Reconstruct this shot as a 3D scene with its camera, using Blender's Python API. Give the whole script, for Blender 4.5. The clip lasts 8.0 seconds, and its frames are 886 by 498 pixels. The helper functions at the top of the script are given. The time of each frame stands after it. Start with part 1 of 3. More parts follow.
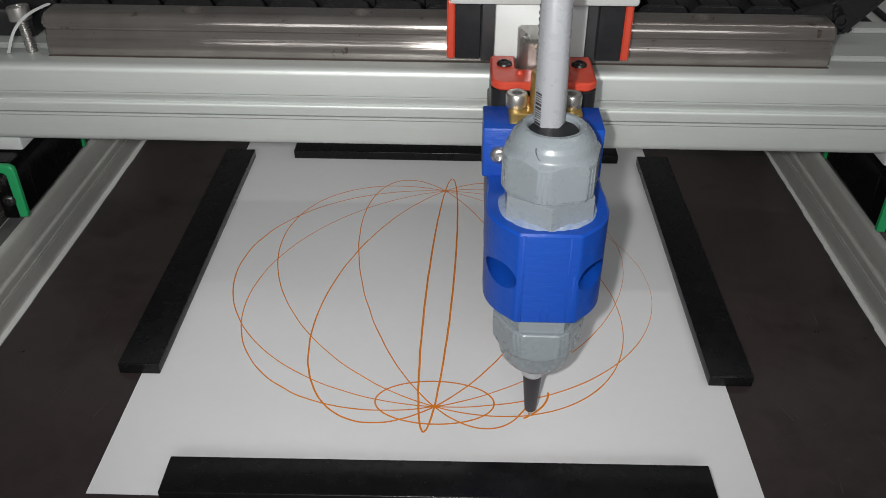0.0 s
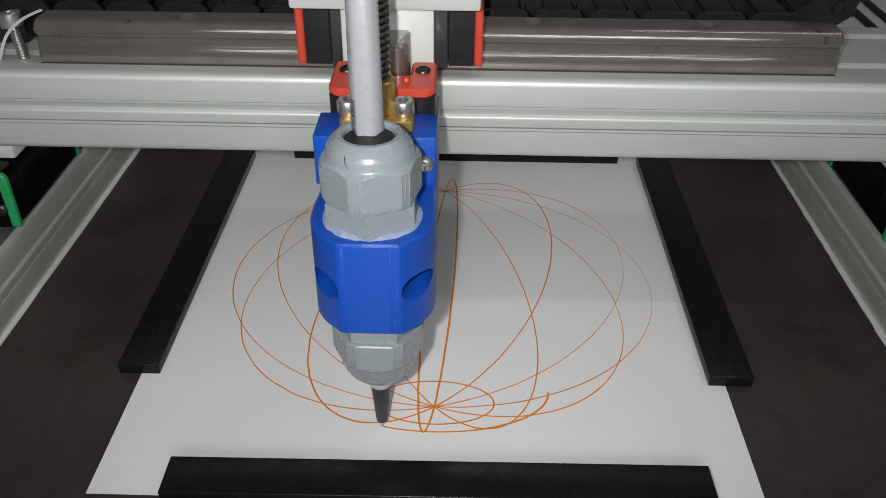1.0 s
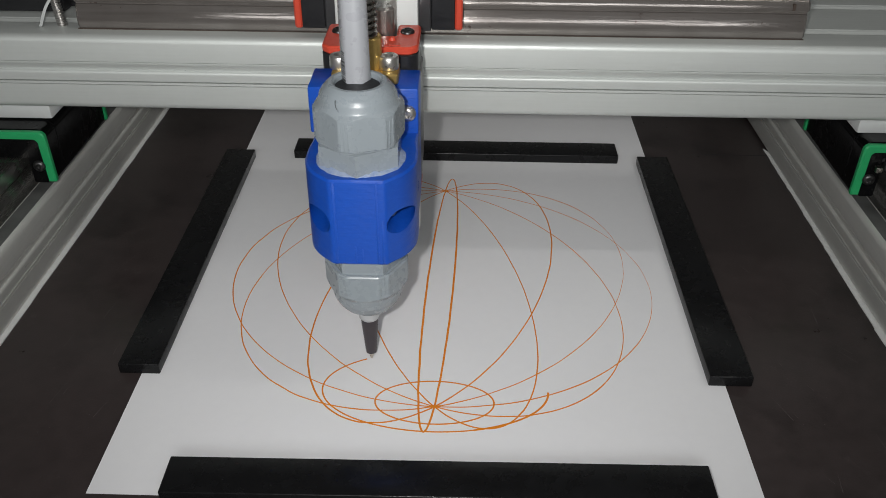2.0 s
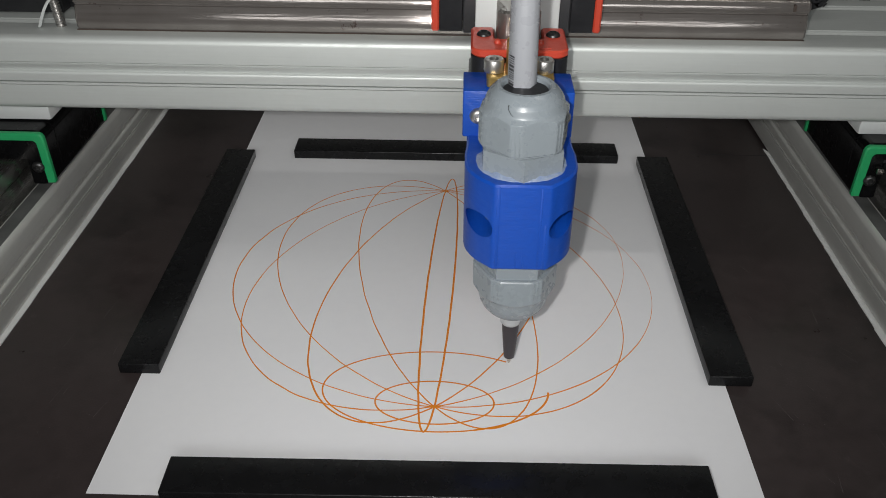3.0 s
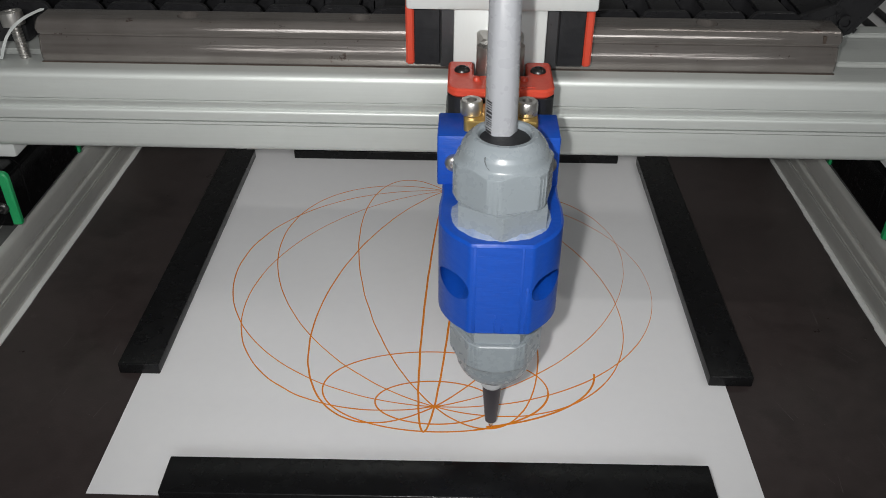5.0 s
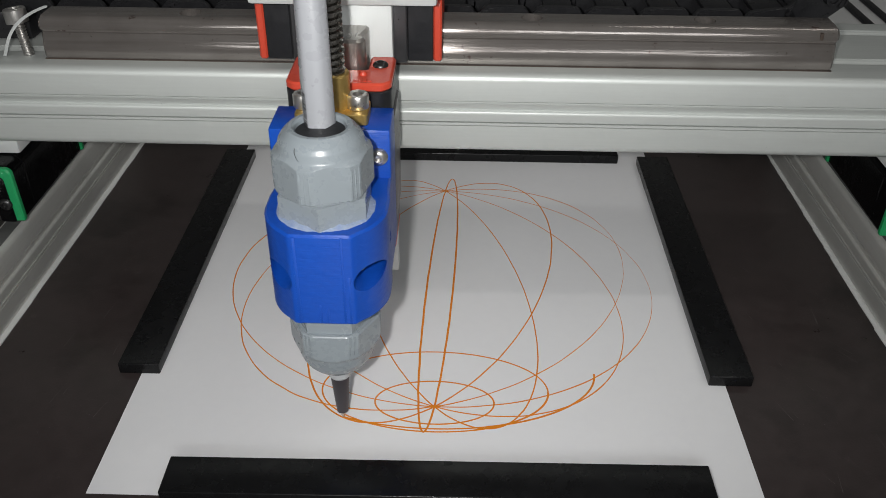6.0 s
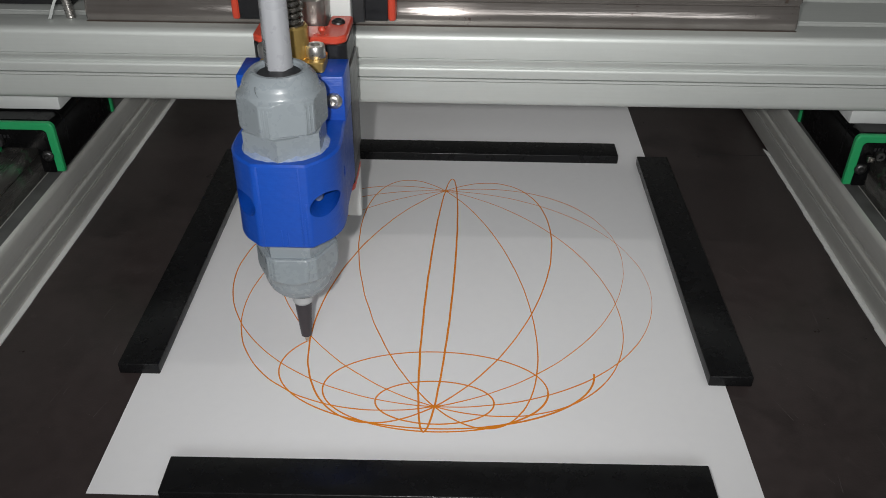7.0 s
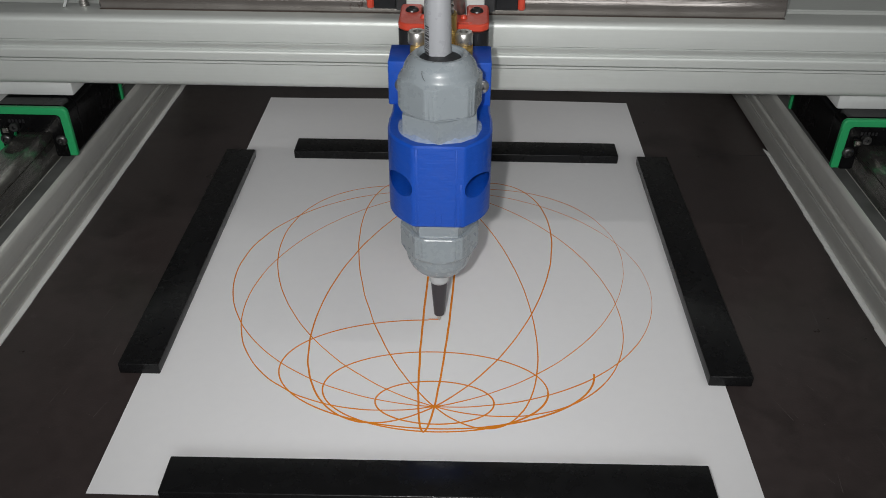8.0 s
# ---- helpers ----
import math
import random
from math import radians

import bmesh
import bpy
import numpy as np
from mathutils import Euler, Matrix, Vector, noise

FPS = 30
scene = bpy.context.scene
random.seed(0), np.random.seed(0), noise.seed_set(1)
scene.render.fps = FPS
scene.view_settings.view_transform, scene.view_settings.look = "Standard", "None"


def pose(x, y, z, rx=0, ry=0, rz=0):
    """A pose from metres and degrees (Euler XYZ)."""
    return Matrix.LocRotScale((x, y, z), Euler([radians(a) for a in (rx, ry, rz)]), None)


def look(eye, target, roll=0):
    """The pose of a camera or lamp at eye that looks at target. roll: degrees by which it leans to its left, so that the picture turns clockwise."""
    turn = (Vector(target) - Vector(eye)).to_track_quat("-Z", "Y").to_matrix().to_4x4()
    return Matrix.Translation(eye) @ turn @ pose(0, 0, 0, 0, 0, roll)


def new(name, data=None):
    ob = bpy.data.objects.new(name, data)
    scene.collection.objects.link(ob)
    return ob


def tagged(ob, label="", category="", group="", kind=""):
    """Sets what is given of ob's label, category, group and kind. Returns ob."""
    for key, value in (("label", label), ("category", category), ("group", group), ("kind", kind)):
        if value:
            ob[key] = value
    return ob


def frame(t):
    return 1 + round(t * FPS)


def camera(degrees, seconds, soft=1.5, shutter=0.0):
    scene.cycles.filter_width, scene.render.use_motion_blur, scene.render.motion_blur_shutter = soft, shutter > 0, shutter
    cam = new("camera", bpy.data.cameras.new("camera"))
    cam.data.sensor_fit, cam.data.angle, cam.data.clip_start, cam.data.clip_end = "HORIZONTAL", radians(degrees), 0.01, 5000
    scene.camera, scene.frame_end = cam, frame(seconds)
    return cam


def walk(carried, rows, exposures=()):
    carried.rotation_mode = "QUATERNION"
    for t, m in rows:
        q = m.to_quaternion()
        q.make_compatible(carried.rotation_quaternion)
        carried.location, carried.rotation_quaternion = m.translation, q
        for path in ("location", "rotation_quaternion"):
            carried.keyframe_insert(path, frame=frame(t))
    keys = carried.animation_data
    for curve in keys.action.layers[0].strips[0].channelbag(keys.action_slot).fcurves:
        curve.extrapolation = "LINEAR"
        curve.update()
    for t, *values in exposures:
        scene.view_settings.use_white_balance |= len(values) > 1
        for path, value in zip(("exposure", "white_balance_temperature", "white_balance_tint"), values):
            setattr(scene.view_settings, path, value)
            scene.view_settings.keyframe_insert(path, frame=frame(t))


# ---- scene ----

MM = 0.001

# ---- camera: stands still on a holder in front of the machine ----
cam = camera(54.09, 8.0, soft=0.85, shutter=0.12)
EYE = pose(0.00942, -0.32599, 0.2132, 56.106, 0.0, 1.414) @ pose(0, 0, 0, 0, 0, 0.40)
walk(cam, [(0.0, EYE), (8.0, EYE)])
scene.view_settings.exposure = 0.0

# ---- light: dim room, a wide added fill, and the small white lamp beside the lens ----
world = bpy.data.worlds.new("room_air")
scene.world = world
world.use_nodes = True
world.node_tree.nodes["Background"].inputs[0].default_value = (0.85, 0.92, 1.0, 1)
world.node_tree.nodes["Background"].inputs[1].default_value = 0.05


def area(name, m, sx, sy, watts, colour):
    d = bpy.data.lights.new(name, "AREA")
    d.shape, d.size, d.size_y, d.energy, d.color = "RECTANGLE", sx, sy, watts, colour
    ob = new(name, d)
    ob.matrix_world = m
    return ob


# wide fill behind the camera, added to lift shadows; stands for no known lamp
area("room_light", look((0.05, -1.6, 0.78), (0, 0.05, 0)), 1.2, 0.5, 8.8, (0.98, 0.99, 1.0))
area("ceiling_tube", pose(0.70, -0.12, 1.30), 0.85, 0.05, 1.5, (1.0, 0.98, 0.94))
lamp_data = bpy.data.lights.new("camera_lamp", "SPOT")
lamp_data.energy, lamp_data.shadow_soft_size, lamp_data.color = 2.6, 0.004, (1.0, 0.988, 0.965)
lamp_data.spot_size, lamp_data.spot_blend = radians(90), 1.0
lamp = new("camera_lamp", lamp_data)
lamp.matrix_world = look((-0.010, -0.332, 0.220), (0.0, 0.0, 0.07))


# ---- materials ----
def material(name, colour, rough=0.5, metal=0.0, second=None, scale=300.0, stretch=(1, 1, 1), amount=0.5, bump=0.0, bump_scale=900.0, rough_var=0.12, spec=0.5, coat=0.0):
    m = bpy.data.materials.new(name)
    m.use_nodes = True
    nt = m.node_tree
    b = nt.nodes["Principled BSDF"]
    b.inputs["Metallic"].default_value = metal
    b.inputs["Specular IOR Level"].default_value = spec
    b.inputs["Coat Weight"].default_value = coat
    tc = nt.nodes.new("ShaderNodeTexCoord")
    mp = nt.nodes.new("ShaderNodeMapping")
    mp.inputs["Scale"].default_value = stretch
    nt.links.new(tc.outputs["Object"], mp.inputs["Vector"])
    fine = nt.nodes.new("ShaderNodeTexNoise")
    fine.inputs["Scale"].default_value, fine.inputs["Detail"].default_value = scale, 5.0
    nt.links.new(mp.outputs["Vector"], fine.inputs["Vector"])
    broad = nt.nodes.new("ShaderNodeTexNoise")
    broad.inputs["Scale"].default_value, broad.inputs["Detail"].default_value = scale * 0.13, 3.0
    nt.links.new(tc.outputs["Object"], broad.inputs["Vector"])
    both = nt.nodes.new("ShaderNodeMath")
    both.operation = "MULTIPLY_ADD"
    both.inputs[1].default_value = 0.5
    nt.links.new(fine.outputs["Fac"], both.inputs[0])
    half = nt.nodes.new("ShaderNodeMath")
    half.operation = "MULTIPLY"
    half.inputs[1].default_value = 0.5
    nt.links.new(broad.outputs["Fac"], half.inputs[0])
    nt.links.new(half.outputs[0], both.inputs[2])
    ramp = nt.nodes.new("ShaderNodeMapRange")
    ramp.inputs[1].default_value, ramp.inputs[2].default_value = 0.5 - 0.22, 0.5 + 0.22
    nt.links.new(both.outputs[0], ramp.inputs[0])
    mix = nt.nodes.new("ShaderNodeMix")
    mix.data_type = "RGBA"
    c2 = second or tuple(c * 0.75 for c in colour)
    mix.inputs[6].default_value, mix.inputs[7].default_value = (*colour, 1), tuple(a + (b2 - a) * amount for a, b2 in zip(colour, c2)) + (1,)
    nt.links.new(ramp.outputs[0], mix.inputs[0])
    nt.links.new(mix.outputs[2], b.inputs["Base Color"])
    rr = nt.nodes.new("ShaderNodeMapRange")
    rr.inputs[3].default_value, rr.inputs[4].default_value = max(0.03, rough - rough_var), min(1, rough + rough_var)
    nt.links.new(ramp.outputs[0], rr.inputs[0])
    nt.links.new(rr.outputs[0], b.inputs["Roughness"])
    if bump:
        bn = nt.nodes.new("ShaderNodeTexNoise")
        bn.inputs["Scale"].default_value, bn.inputs["Detail"].default_value = bump_scale, 3.0
        nt.links.new(mp.outputs["Vector"], bn.inputs["Vector"])
        bp = nt.nodes.new("ShaderNodeBump")
        bp.inputs["Strength"].default_value, bp.inputs["Distance"].default_value = bump, 0.0004
        nt.links.new(bn.outputs["Fac"], bp.inputs["Height"])
        nt.links.new(bp.outputs["Normal"], b.inputs["Normal"])
    return m


def layered(m, pitch, strength):
    """Adds printed-layer relief along z to a material."""
    nt = m.node_tree
    tc = nt.nodes.new("ShaderNodeTexCoord")
    w = nt.nodes.new("ShaderNodeTexWave")
    w.bands_direction = "Z"
    w.inputs["Scale"].default_value = 2 * math.pi / pitch / 20 * 1.0
    w.inputs["Distortion"].default_value = 0.4
    nt.links.new(tc.outputs["Object"], w.inputs["Vector"])
    bp = nt.nodes.new("ShaderNodeBump")
    bp.inputs["Strength"].default_value, bp.inputs["Distance"].default_value = strength, 0.0002
    nt.links.new(w.outputs["Fac"], bp.inputs["Height"])
    old = nt.nodes["Principled BSDF"].inputs["Normal"]
    if old.links:
        nt.links.new(old.links[0].from_socket, bp.inputs["Normal"])
    nt.links.new(bp.outputs["Normal"], old)
    return m


def spotted(m, colour, scale, level, width=0.04, amount=0.8):
    """Adds scattered small spots of another colour: rust, dust or dirt."""
    nt = m.node_tree
    b = nt.nodes["Principled BSDF"]
    tc = nt.nodes.new("ShaderNodeTexCoord")
    n = nt.nodes.new("ShaderNodeTexNoise")
    n.inputs["Scale"].default_value, n.inputs["Detail"].default_value, n.inputs["Roughness"].default_value = scale, 6.0, 0.7
    nt.links.new(tc.outputs["Object"], n.inputs["Vector"])
    r = nt.nodes.new("ShaderNodeMapRange")
    r.inputs[1].default_value, r.inputs[2].default_value, r.inputs[4].default_value = level, level + width, amount
    nt.links.new(n.outputs["Fac"], r.inputs[0])
    mix = nt.nodes.new("ShaderNodeMix")
    mix.data_type = "RGBA"
    nt.links.new(r.outputs[0], mix.inputs[0])
    nt.links.new(b.inputs["Base Color"].links[0].from_socket, mix.inputs[6])
    mix.inputs[7].default_value = (*colour, 1)
    nt.links.new(mix.outputs[2], b.inputs["Base Color"])
    return m


def brushed(m, axis, amount, turn=0.0):
    """Grinding marks along an axis: the sheen spreads across them."""
    m.node_tree.nodes["Principled BSDF"].inputs["Anisotropic Rotation"].default_value = turn
    nt = m.node_tree
    t = nt.nodes.new("ShaderNodeTangent")
    t.direction_type, t.axis = "RADIAL", axis
    nt.links.new(t.outputs[0], nt.nodes["Principled BSDF"].inputs["Tangent"])
    nt.nodes["Principled BSDF"].inputs["Anisotropic"].default_value = amount
    return m


ALU_X = material("anodised_aluminium_beam", (0.60, 0.625, 0.605), 0.52, 0.45, (0.53, 0.555, 0.53), 900, (0.03, 1, 1), 0.5, 0.05, 2500)
ALU_Y = material("anodised_aluminium_frame", (0.74, 0.745, 0.71), 0.38, 0.5, (0.62, 0.62, 0.59), 900, (1, 0.03, 1), 0.6, 0.05, 2500)
PLATE = material("machined_aluminium_plate", (0.66, 0.68, 0.67), 0.42, 0.2, (0.58, 0.6, 0.59), 500, (1, 1, 0.2), 0.5, 0.08, 1500)
RAIL_X = brushed(material("ground_rail_steel", (0.275, 0.255, 0.24), 0.13, 0.6, (0.17, 0.150, 0.138), 700, (0.03, 1, 1), 0.9, 0.16, 1400, 0.04), "X", 0.9)
RAIL_Y = brushed(material("ground_rail_steel_long", (0.36, 0.35, 0.33), 0.26, 0.9, (0.15, 0.145, 0.135), 500, (0.05, 1, 1), 0.8, 0.12, 1800, 0.08), "X", 0.9)
DARK_BROWN = material("streaky_dark_brown", (0.03, 0.024, 0.02), 0.7, 0.0, (0.07, 0.045, 0.032), 300, (0.2, 1, 1), 0.9)
GREASE = material("grey_grease_film", (0.07, 0.074, 0.07), 0.35, 0.2, (0.2, 0.205, 0.2), 120, amount=0.9, bump=0.15, bump_scale=600)
RAIL_Z = material("bright_rail_steel", (0.40, 0.38, 0.36), 0.34, 0.85, (0.24, 0.225, 0.205), 500, (1, 1, 0.1), 0.7, 0.1, 1800)
BLOCK_STEEL = material("dark_carriage_steel", (0.12, 0.12, 0.125), 0.35, 0.8, (0.07, 0.07, 0.075), 500)
BLACK = material("black_moulded_plastic", (0.013, 0.0135, 0.015), 0.4, 0.0, (0.025, 0.025, 0.028), 700, amount=0.7, bump=0.12, bump_scale=2500, spec=0.3)
CHAIN_BLACK = material("black_nylon_chain", (0.010, 0.010, 0.011), 0.33, 0.0, (0.018, 0.018, 0.02), 600, amount=0.8, bump=0.15, bump_scale=1800, spec=0.35)
OILY_BLACK = material("oily_black_plastic", (0.002, 0.002, 0.0022), 0.22, 0.0, (0.005, 0.005, 0.0055), 300, amount=0.9, bump=0.04, bump_scale=900, spec=0.1)
RED = material("red_seal_plastic", (0.62, 0.07, 0.035), 0.38, 0.0, (0.5, 0.05, 0.03), 600, bump=0.05)
GREEN = material("green_seal_plastic", (0.015, 0.33, 0.11), 0.42, 0.0, (0.01, 0.24, 0.08), 600, bump=0.05)
BLUE = layered(material("printed_blue_plastic", (0.006, 0.076, 0.45), 0.40, 0.0, (0.005, 0.058, 0.38), 500, (1, 1, 2.0), 0.8, 0.5, 260, 0.1, spec=0.44), 0.0006, 0.07)
GREY = material("grey_gland_nylon", (0.265, 0.30, 0.325), 0.27, 0.0, (0.235, 0.265, 0.285), 400, amount=0.35, bump=0.04, bump_scale=1500)
GLUE = material("whitish_dried_glue", (0.42, 0.47, 0.54), 0.25, 0.0, (0.16, 0.23, 0.42), 500, amount=1.0, bump=0.6, bump_scale=900)
PEN = material("grey_pen_barrel", (0.36, 0.37, 0.395), 0.28, 0.0, (0.34, 0.35, 0.375), 300, amount=0.5, spec=0.5)
PEN_WHITE = material("pale_pen_section", (0.42, 0.43, 0.44), 0.35, 0.0, (0.38, 0.39, 0.4), 400)
PEN_DARK = material("dark_pen_nose", (0.035, 0.03, 0.035), 0.4, 0.0, (0.05, 0.045, 0.05), 500)
INK_BLACK = material("black_print", (0.02, 0.02, 0.022), 0.5, 0.0, None, 500)
PEN_ORANGE = material("orange_pen_end", (0.8, 0.25, 0.04), 0.35, 0.0, None, 400)
NIB = material("nickel_nib", (0.6, 0.55, 0.48), 0.3, 0.9, None, 900)
BRASS = material("turned_brass", (0.68, 0.48, 0.17), 0.38, 0.85, (0.52, 0.34, 0.1), 700, amount=0.8, bump=0.15, bump_scale=1400)
STAINLESS = material("stainless_steel", (0.66, 0.645, 0.62), 0.34, 0.95, (0.52, 0.5, 0.48), 900, amount=0.8)
SCREW_STEEL = material("lead_screw_steel", (0.38, 0.36, 0.33), 0.28, 1.0, (0.2, 0.19, 0.18), 700, amount=0.8)
DARK_SCREW = material("blackened_screw_steel", (0.08, 0.08, 0.08), 0.35, 0.9, None, 900)
PAPER = material("white_office_paper", (0.80, 0.80, 0.81), 0.85, 0.0, (0.77, 0.77, 0.785), 250, amount=0.8, bump=0.1, bump_scale=3000, spec=0.2)
INK = material("orange_fineliner_ink", (0.68, 0.19, 0.006), 0.7, 0.0, (0.76, 0.26, 0.02), 900, amount=0.9, spec=0.2)
BAR = material("black_lacquered_steel", (0.006, 0.006, 0.0062), 0.27, 0.0, (0.009, 0.009, 0.010), 220, amount=0.9, bump=0.05, bump_scale=700, rough_var=0.1, spec=0.25)
BOARD = material("film_faced_plywood", (0.028, 0.0215, 0.021), 0.33, 0.0, (0.048, 0.037, 0.036), 160, amount=0.9, bump=0.1, bump_scale=1200, rough_var=0.08)
SCRATCH = material("pale_scratches", (0.085, 0.075, 0.072), 0.6, 0.0, None, 900)
EDGE_WHITE = material("raw_board_edge", (0.8, 0.81, 0.8), 0.7, 0.0, (0.66, 0.66, 0.64), 400)
TIE = material("translucent_nylon_tie", (0.55, 0.57, 0.56), 0.3, 0.0, (0.45, 0.47, 0.46), 500)
TABLE = material("pale_bench_top", (0.82, 0.82, 0.81), 0.5, 0.0, (0.76, 0.76, 0.75), 60)
WALL = material("painted_wall", (0.42, 0.42, 0.41), 0.8, 0.0, (0.36, 0.36, 0.35), 8, bump=0.1, bump_scale=120)
FLOOR = material("grey_floor_screed", (0.2, 0.2, 0.19), 0.6, 0.0, (0.16, 0.16, 0.15), 12)


spotted(RAIL_X, (0.08, 0.05, 0.04), 130, 0.63)
spotted(RAIL_X, (0.05, 0.04, 0.035), 420, 0.66)
spotted(RAIL_X, (0.55, 0.52, 0.48), 560, 0.70, 0.03, 0.7)
spotted(ALU_X, (0.25, 0.26, 0.25), 260, 0.70)
spotted(BOARD, (0.13, 0.11, 0.105), 700, 0.68, 0.06, 0.7)
spotted(BOARD, (0.075, 0.062, 0.06), 90, 0.62, 0.12, 0.5)
spotted(BOARD, (0.012, 0.009, 0.009), 16, 0.52, 0.16, 0.75)
spotted(BOARD, (0.10, 0.085, 0.08), 1300, 0.68, 0.05, 0.6)
spotted(BAR, (0.10, 0.10, 0.10), 520, 0.72, 0.05, 0.8)
spotted(GREEN, (0.3, 0.42, 0.34), 500, 0.72)
spotted(PLATE, (0.3, 0.3, 0.3), 400, 0.73)
brushed(BLUE, "Z", 0.6, 0.25)


# ---- mesh helpers; all lengths in millimetres ----
def thing(name, label, category, group="", kind="", at=(0, 0, 0)):
    ob = new(name)
    ob.location = Vector(at) * MM
    return tagged(ob, label, category, group, kind)


def finish(bm, smooth=35):
    bmesh.ops.remove_doubles(bm, verts=bm.verts, dist=1e-4)
    bmesh.ops.recalc_face_normals(bm, faces=bm.faces)
    bmesh.ops.scale(bm, vec=(MM, MM, MM), verts=bm.verts)
    me = bpy.data.meshes.new("mesh")
    for f in bm.faces:
        f.smooth = True
    bm.to_mesh(me)
    bm.free()
    me.set_sharp_from_angle(angle=radians(smooth))
    return me


def part(name, bm, mat, parent=None, label="", smooth=35, holes=None):
    me = finish(bm, smooth)
    me.name = name
    me.materials.append(mat)
    ob = new(name, me)
    if holes is not None:
        cutter = new("cutter", finish(holes, smooth))
        mod = ob.modifiers.new("cut", "BOOLEAN")
        mod.operation, mod.solver, mod.object, mod.use_self = "DIFFERENCE", "EXACT", cutter, True
        done = bpy.data.meshes.new_from_object(ob.evaluated_get(bpy.context.evaluated_depsgraph_get()))
        ob.modifiers.clear()
        ob.data = done
        done.name = name
        bpy.data.objects.remove(cutter)
        for f in done.polygons:
            f.use_smooth = True
        done.set_sharp_from_angle(angle=radians(smooth))
    if parent is not None:
        ob.parent = parent
    if label:
        ob["label"] = label
    return ob


def box(x0, x1, y0, y1, z0, z1, bevel=0.4, bm=None, seg=2):
    own = bmesh.new()
    bmesh.ops.create_cube(own, size=1.0, matrix=Matrix.Translation(((x0 + x1) / 2, (y0 + y1) / 2, (z0 + z1) / 2)) @ Matrix.Diagonal((x1 - x0, y1 - y0, z1 - z0, 1)))
    if bevel:
        bmesh.ops.bevel(own, geom=own.edges[:], offset=bevel, segments=seg, affect="EDGES", profile=0.5)
    return join(bm, own)


def join(bm, own):
    if bm is None:
        return own
    me = bpy.data.meshes.new("tmp")
    own.to_mesh(me)
    own.free()
    bm.from_mesh(me)
    bpy.data.meshes.remove(me)
    return bm


def prism(outline, a, b, axis="x", bm=None, bevel=0.0):
    """Outline in the plane across the axis, run from a to b: x takes (y, z), y takes (x, z), z takes (x, y)."""
    own = bmesh.new()

    def put(u, v, w):
        return {"x": (w, u, v), "y": (u, w, v), "z": (u, v, w)}[axis]
    lo = [own.verts.new(put(u, v, a)) for u, v in outline]
    hi = [own.verts.new(put(u, v, b)) for u, v in outline]
    n = len(outline)
    for i in range(n):
        own.faces.new((lo[i], lo[(i + 1) % n], hi[(i + 1) % n], hi[i]))
    ends = [own.faces.new(lo), own.faces.new(hi[::-1])]
    if bevel:
        bmesh.ops.recalc_face_normals(own, faces=own.faces)
        bmesh.ops.bevel(own, geom=[e for f in ends for e in f.edges], offset=bevel, segments=1, affect="EDGES")
    return join(bm, own)


def lathe(rows, n=32, m=None, bm=None, turn=0.0, closed=True):
    """Rows of (radius, z) turned about z."""
    own = bmesh.new()
    rings = []
    for r, z in rows:
        if r <= 0:
            rings.append([own.verts.new((0, 0, z))] * n)
        else:
            rings.append([own.verts.new((r * math.cos(turn + 2 * math.pi * k / n), r * math.sin(turn + 2 * math.pi * k / n), z)) for k in range(n)])
    for a, b in zip(rings, rings[1:]):
        for k in range(n):
            q = []
            for v in (a[k], a[(k + 1) % n], b[(k + 1) % n], b[k]):
                if v not in q:
                    q.append(v)
            if len(q) > 2:
                own.faces.new(q)
    if closed:
        for ring in (rings[0], rings[-1]):
            if ring[0] is not ring[1]:
                own.faces.new(ring)
    if m is not None:
        bmesh.ops.transform(own, matrix=m, verts=own.verts)
    return join(bm, own)


def at(x, y, z, rx=0, ry=0, rz=0):
    return Matrix.LocRotScale((x, y, z), Euler([radians(a) for a in (rx, ry, rz)]), None)


def rounded(points, r=0.0, n=4):
    """A polygon with its corners rounded off."""
    out = []
    for i, p in enumerate(points):
        p, a, b = Vector(p), Vector(points[i - 1]), Vector(points[(i + 1) % len(points)])
        k = min(r, (a - p).length * 0.45, (b - p).length * 0.45)
        s, e = p + (a - p).normalized() * k, p + (b - p).normalized() * k
        for j in range(n + 1):
            w = j / n
            out.append(tuple(s * (1 - w) ** 2 + p * 2 * w * (1 - w) + e * w * w))
    return out


def slot_side():
    """Half-open slot along a face: pairs of (place along the face from its middle, depth into it)."""
    return [(-4.95, 0), (-4.9, 0.45), (-4.72, 0.45), (-4.68, 0.05), (-4.3, 0.05), (-4.27, 0.25), (-4.12, 0.25), (-4.08, 0.1), (-3.9, 0.12), (-3.2, 0.55), (-1.5, 1.35), (-1.1, 1.3), (-0.75, 0.6), (-0.3, 0.35), (0.4, 0.32), (3.1, 0.45), (3.13, 2.0), (3.48, 2.0), (3.52, 0.12), (4.4, 0.1), (4.43, 0.7), (4.63, 0.7), (4.66, 0)]


